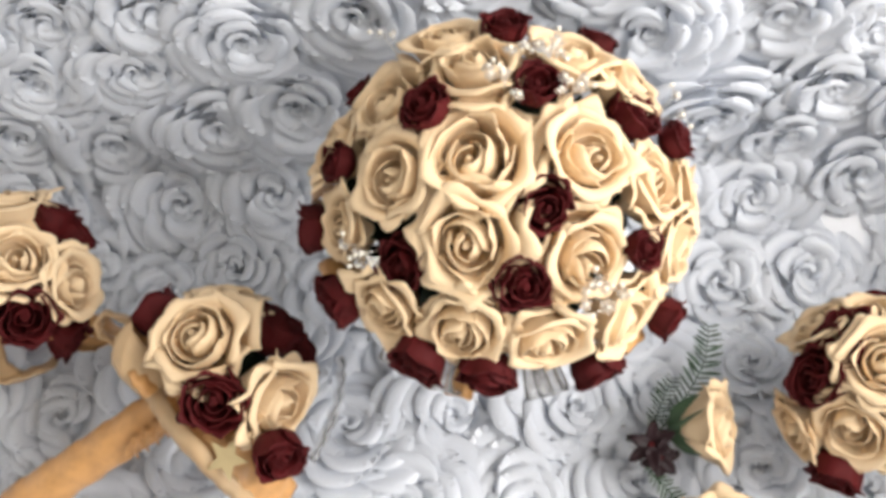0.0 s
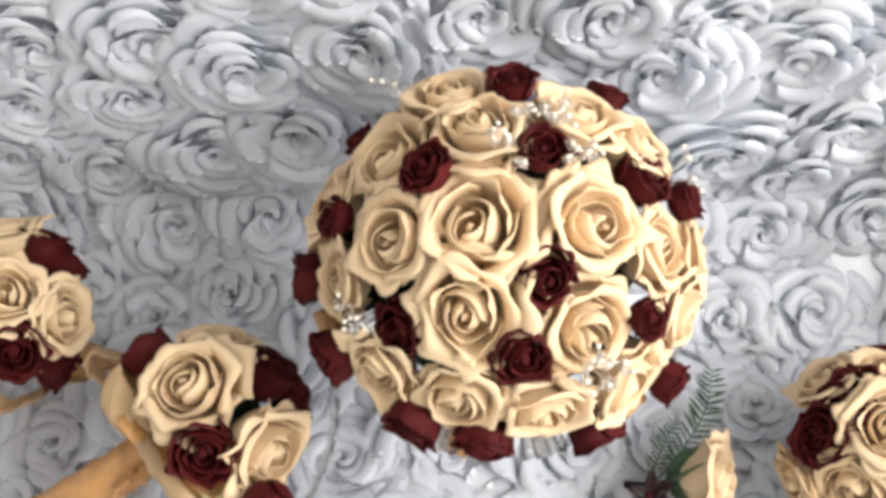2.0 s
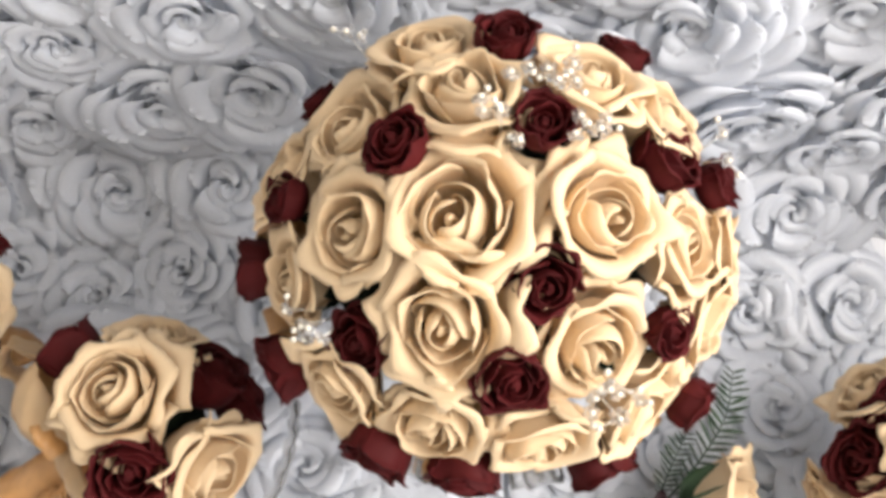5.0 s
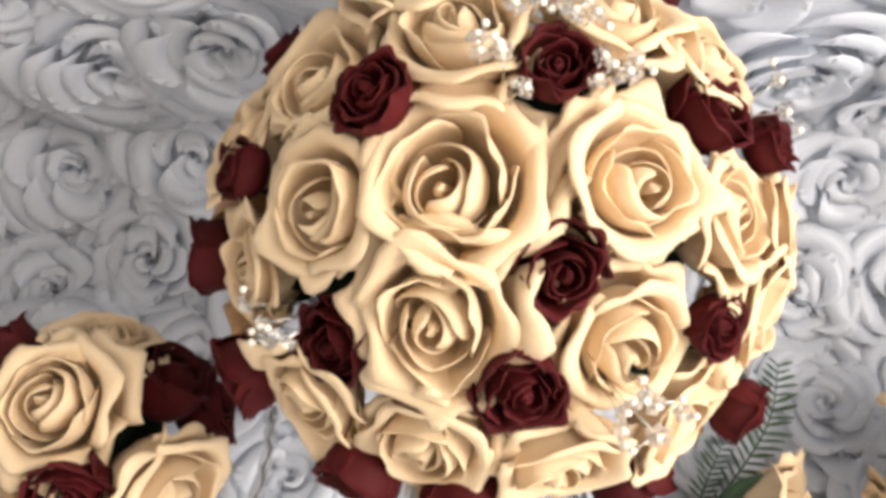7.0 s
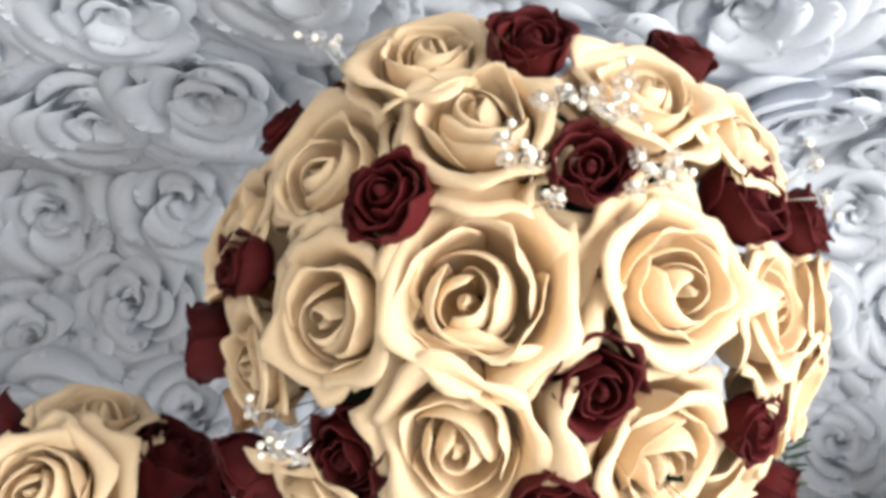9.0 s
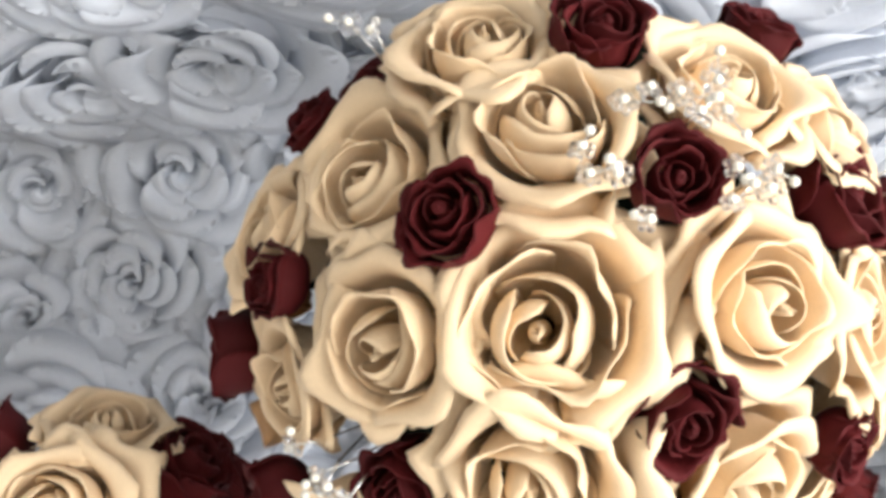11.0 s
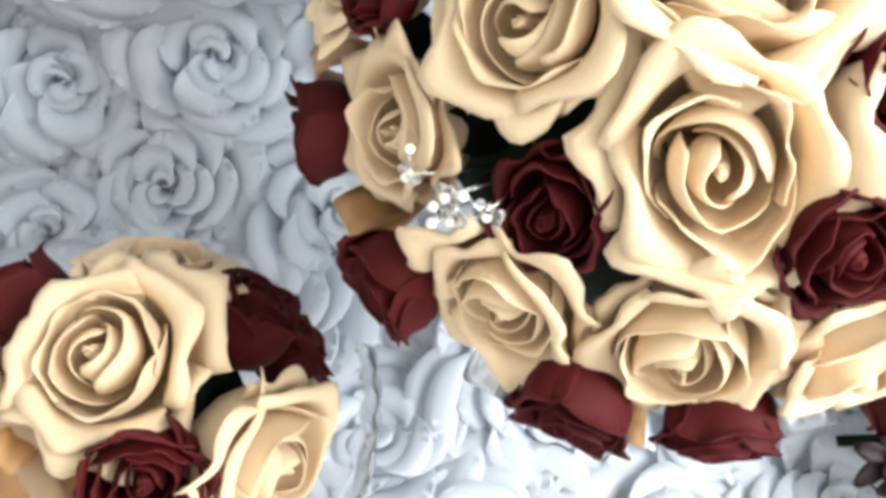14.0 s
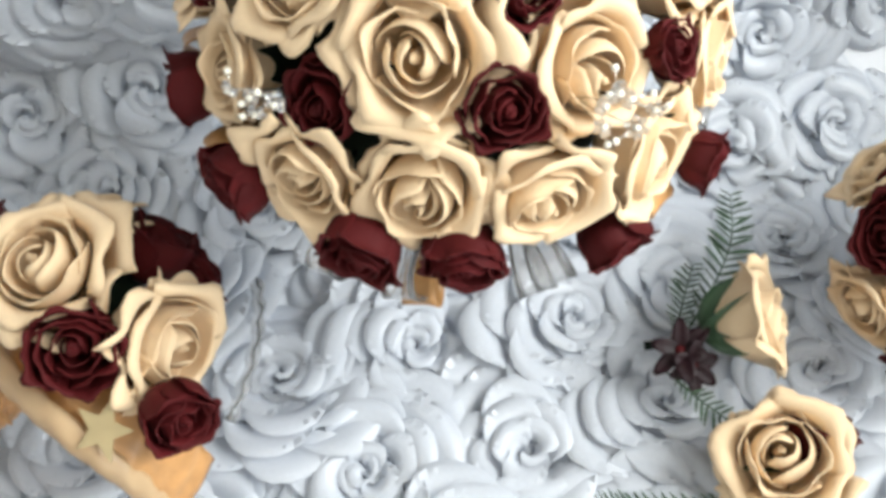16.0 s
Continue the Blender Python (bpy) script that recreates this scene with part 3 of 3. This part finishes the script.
# loops of ribbon about the lying posy
bow(posy, ORGANZA, "ribbon_loop", [(-0.044, -0.016, 0.018), (-0.064, -0.002, 0.036), (-0.074, 0.016, 0.036), (-0.064, 0.028, 0.018), (-0.044, 0.004, 0.002)], (-0.008, -0.011, -0.004), (-0.006, -0.011, -0.008), "cream organza ribbon loop")
bow(posy, ORGANZA, "ribbon_loop", [(-0.050, 0.012, 0.0), (-0.084, 0.028, -0.002), (-0.106, 0.040, 0.0), (-0.098, 0.052, 0.012), (-0.050, 0.032, 0.012)], (0.004, -0.009, 0.014), (0.004, -0.009, 0.014), "cream organza ribbon loop")
bow(posy, ORGANZA, "ribbon_tail", [(-0.050, -0.020, 0.018), (-0.034, -0.042, 0.022), (-0.004, -0.072, 0.014), (0.018, -0.088, -0.008), (0.028, -0.094, -0.040)], (0.005, 0.004, 0.005), (0.005, 0.004, 0.002), "cream organza ribbon tail")
bow(posy, GOLD, "ribbon_tail", [(-0.042, -0.012, 0.012), (-0.014, -0.042, 0.016), (0.015, -0.068, 0.010), (0.032, -0.080, -0.014), (0.037, -0.085, -0.046)], (0.007, 0.008, 0.004), (0.017, 0.015, 0.006), "gold satin ribbon tail with a pale star")
bow(posy, GOLD, "ribbon_loop", [(-0.048, -0.022, 0.022), (-0.060, -0.010, 0.030), (-0.066, 0.004, 0.022), (-0.052, -0.008, 0.006)], (-0.004, -0.007, 0.006), (0.0, -0.007, 0.007), "gold satin ribbon loop")
for k in range(6):
    bow(posy, GOLD, "ribbon_crinkle", [(-0.072 + 0.008 * k, -0.052 + 0.004 * k, -0.032 + 0.004 * k), (-0.070 + 0.008 * k, -0.050 + 0.004 * k, -0.014 + 0.005 * k), (-0.064 + 0.008 * k, -0.036 + 0.004 * k, -0.010 + 0.005 * k)], (0.005, 0.0, 0.002), (0.004, 0.002, 0.003), "crinkled gold ribbon")
bow(posy, CLEAR, "cellophane", [(0.062, -0.052, -0.03), (0.076, -0.026, -0.02), (0.082, 0.005, -0.02), (0.080, 0.035, -0.03)], (0.003, -0.005, 0.010), (0.003, -0.005, 0.010), "clear cellophane edge")
star = []
for k in range(10):
    r = 0.017 if k % 2 == 0 else 0.0075
    star.append((r * math.cos(math.tau * k / 10), r * math.sin(math.tau * k / 10)))
v = [(0, 0, 0.0009)] + [(x, y, 0.0006) for x, y in star] + [(x, y, 0.0) for x, y in star]
f = [(0, 1 + k, 1 + (k + 1) % 10) for k in range(10)] + [(1 + k, 11 + k, 11 + (k + 1) % 10, 1 + (k + 1) % 10) for k in range(10)]
part("printed_star", mesh_from("printed_star", v, f, STAR, False), posy, facing((0.0110, -0.0720, 0.0230), (-0.25, -0.42, 0.87), 20), "pale star on the ribbon")
bow(corner_posy, GOLD, "ribbon_loop", [(0.02, -0.015, -0.01), (0.045, -0.03, -0.03), (0.065, -0.02, -0.055), (0.05, 0.0, -0.06), (0.02, 0.0, -0.03)], (-0.008, -0.010, 0.010), (-0.006, -0.010, 0.010), "gold satin ribbon loop")
bow(corner_posy, ORGANZA, "ribbon_loop", [(0.0, -0.02, -0.005), (-0.02, -0.045, -0.02), (-0.01, -0.055, -0.045), (0.02, -0.04, -0.05)], (-0.008, -0.010, 0.012), (0.0, -0.012, 0.012), "cream ribbon loop")


# ---- buttonholes on the cloth ----
LEAFLET = leaf_mesh("leaflet", GREEN, 1.0, 0.08, 0.08, 0.03)


def fern(parent, points, reach, seed):
    """A frond: a stalk with many narrow leaflets on both sides."""
    rng = random.Random(seed)
    path = smooth_path(points, 7)
    n = len(path)
    vv, ff = tube([tuple(p) for p in path], 0.0009, 6, [1 - 0.6 * i / (n - 1) for i in range(n)])
    stalk = part("fern_frond", mesh_from("fern_frond", vv, ff, GREEN), parent, None, "dark green feathery fern frond")
    for i in range(2, n):
        d = (path[min(i + 1, n - 1)] - path[i - 1]).normalized()
        s = d.cross(Vector((0, 0, 1))).normalized()
        size = reach * math.sin(math.pi * (0.12 + 0.85 * (1 - i / n))) ** 0.7
        for sign in (-1, 1):
            out = (s * sign + d * rng.uniform(0.5, 0.8) + Vector((0, 0, rng.uniform(-0.1, 0.3)))).normalized()
            part("leaflet", LEAFLET, stalk, facing(path[i], out, rng.uniform(-40, 40), size * rng.uniform(0.75, 1.1)))
    return stalk


def star_flower(parent, place, direction, radius, mat, seed):
    rng = random.Random(seed)
    m = facing(place, direction, rng.uniform(0, 360))
    vv, ff = ball((0, 0, 0.001), 0.0035, 6, 8)
    centre = part("burgundy_flower", mesh_from("flower_eye", vv, ff, WINE), parent, m, "small dark burgundy flower")
    for k in range(6):
        rows = []
        w = radius * rng.uniform(0.22, 0.32)
        length = radius * rng.uniform(0.75, 1.1)
        lift = rng.uniform(0.1, 0.7)
        for i in range(6):
            t = i / 5
            ww = w * math.sin(math.pi * (0.15 + 0.8 * t)) ** 0.7
            rows.append([(ww * u, length * t, length * lift * t * (1 - 0.5 * t) + 0.3 * ww * abs(u)) for u in (-1, -0.5, 0, 0.5, 1)])
        vv, ff = shell(rows, 0.0008)
        part("petal", mesh_from("flower_petal", vv, ff, mat), centre, pose(0, 0, 0, 0, 0, 60 * k + rng.uniform(-12, 12)))
    return centre


buttonhole = thing("buttonhole", (0.268, 0.398, 0.505), "cream rose buttonhole with fern and dark burgundy flower", "buttonhole", "buttonholes on the cloth")
rose(buttonhole, CREAM_KIT, "cream_rose", (0.036, -0.002, 0.038), (0.86, -0.16, 0.50), 0.034, 1107, open_by=0.92)
for d, spin in (((0.50, 0.45, 0.80), 0), ((0.80, -0.60, 0.55), 40), ((0.60, -0.05, 0.95), 90)):
    part("leaf", BROAD_LEAF, buttonhole, facing((-0.006, -0.002, 0.024), d, spin), "broad green leaf")
star_flower(buttonhole, (-0.022, -0.012, 0.022), (-0.25, -0.25, 0.9), 0.021, BLACKWINE, 5)
star_flower(buttonhole, (-0.016, -0.020, 0.018), (0.1, -0.6, 0.8), 0.018, BLACKWINE, 6)
fern(buttonhole, [(-0.016, 0.0, 0.012), (0.010, 0.030, 0.016), (0.030, 0.062, 0.022), (0.040, 0.098, 0.018)], 0.018, 7)
fern(buttonhole, [(-0.020, 0.0, 0.012), (-0.010, 0.024, 0.012), (0.004, 0.052, 0.012)], 0.013, 8)
fern(buttonhole, [(-0.030, -0.020, 0.010), (-0.014, -0.042, 0.012), (0.006, -0.062, 0.010), (0.020, -0.072, 0.008)], 0.014, 9)
v, f = tube([(-0.004, 0, 0.014), (-0.02, 0.0, 0.010), (-0.038, 0.002, 0.004)], 0.003, 8)
part("stem", mesh_from("stem", v, f, DARKGREEN_AND_SHADE), buttonhole, None, "stem bound in dark green tape")

corsage = thing("buttonhole", (0.297, 0.312, 0.497), "open cream rose buttonhole with a burgundy rose behind", "buttonhole", "buttonholes on the cloth")
rose(corsage, CREAM_KIT, "cream_rose", (-0.008, -0.006, 0.040), (-0.10, -0.30, 0.9), 0.036, 1201)
rose(corsage, WINE_KIT, "burgundy_rose", (0.024, 0.022, 0.028), (0.35, 0.45, 0.6), 0.022, 1202)
for d in ((-0.8, 0.2, 0.2), (0.9, -0.2, 0.2), (0.5, 0.9, 0.2)):
    part("leaf", SEPAL, corsage, facing((0, 0, 0.010), d, 30, 1.1), "green leaf")
fern(corsage, [(-0.01, -0.012, 0.006), (-0.05, -0.016, 0.008), (-0.09, -0.012, 0.010), (-0.115, -0.006, 0.008)], 0.012, 10)
v, f = tube([(-0.004, 0, 0.014), (0.02, -0.02, 0.010), (0.03, -0.045, 0.004)], 0.003, 8)
part("stem", mesh_from("stem", v, f, DARKGREEN_AND_SHADE), corsage, None, "stem bound in dark green tape")


# ---- rosettes of the cloth: x and length from the front edge ----
PLACES = [
    (-0.230, 1.197), (-0.143, 1.205), (-0.079, 1.172), (0.014, 1.199), (-0.175, 1.136), (-0.259, 1.120), (-0.116, 1.065), (-0.216, 1.039),
    (-0.167, 0.968), (-0.080, 0.978), (-0.043, 1.094), (0.239, 1.183), (0.339, 1.206), (0.405, 1.119), (0.310, 1.080), (0.366, 0.979),
    (0.460, 1.005), (-0.115, 0.901), (-0.005, 0.742), (-0.275, 0.694), (0.048, 0.670), (-0.255, 0.752), (0.418, 0.898), (0.336, 0.889),
    (0.353, 0.808), (0.148, 0.672), (0.088, 0.755), (0.243, 0.695), (0.193, 0.761), (0.098, 1.234), (0.190, 1.239), (0.280, 1.230),
]
rng = random.Random(5)
CLOTH_END = LENGTH - 0.03
spots = list(PLACES)
for gap in (0.088, 0.078, 0.068):
    for _ in range(2600):
        q = (rng.uniform(-0.62, 0.56), rng.uniform(0.36, CLOTH_END))
        if all((q[0] - x) ** 2 + (q[1] - y) ** 2 > gap * gap for x, y in spots):
            spots.append(q)
for x, s in spots:
    p, nrm = cloth(x, s, 0.002)
    near = sorted(math.hypot(x - a, s - b) for a, b in spots if (a, b) != (x, s))
    size = min(0.068, max(0.052, 0.375 * (near[0] + near[2]))) * rng.uniform(0.96, 1.06)
    tilt = (nrm + Vector((rng.uniform(-0.16, 0.16), rng.uniform(-0.16, 0.16), rng.uniform(-0.16, 0.16)))).normalized()
    part("rosette", rng.choice(ROSETTES), draped_cloth, facing(p, tilt, rng.uniform(0, 360), size) @ Matrix.Diagonal((1, 1, 0.66 if s < LENGTH_SEAT else 0.85, 1)))
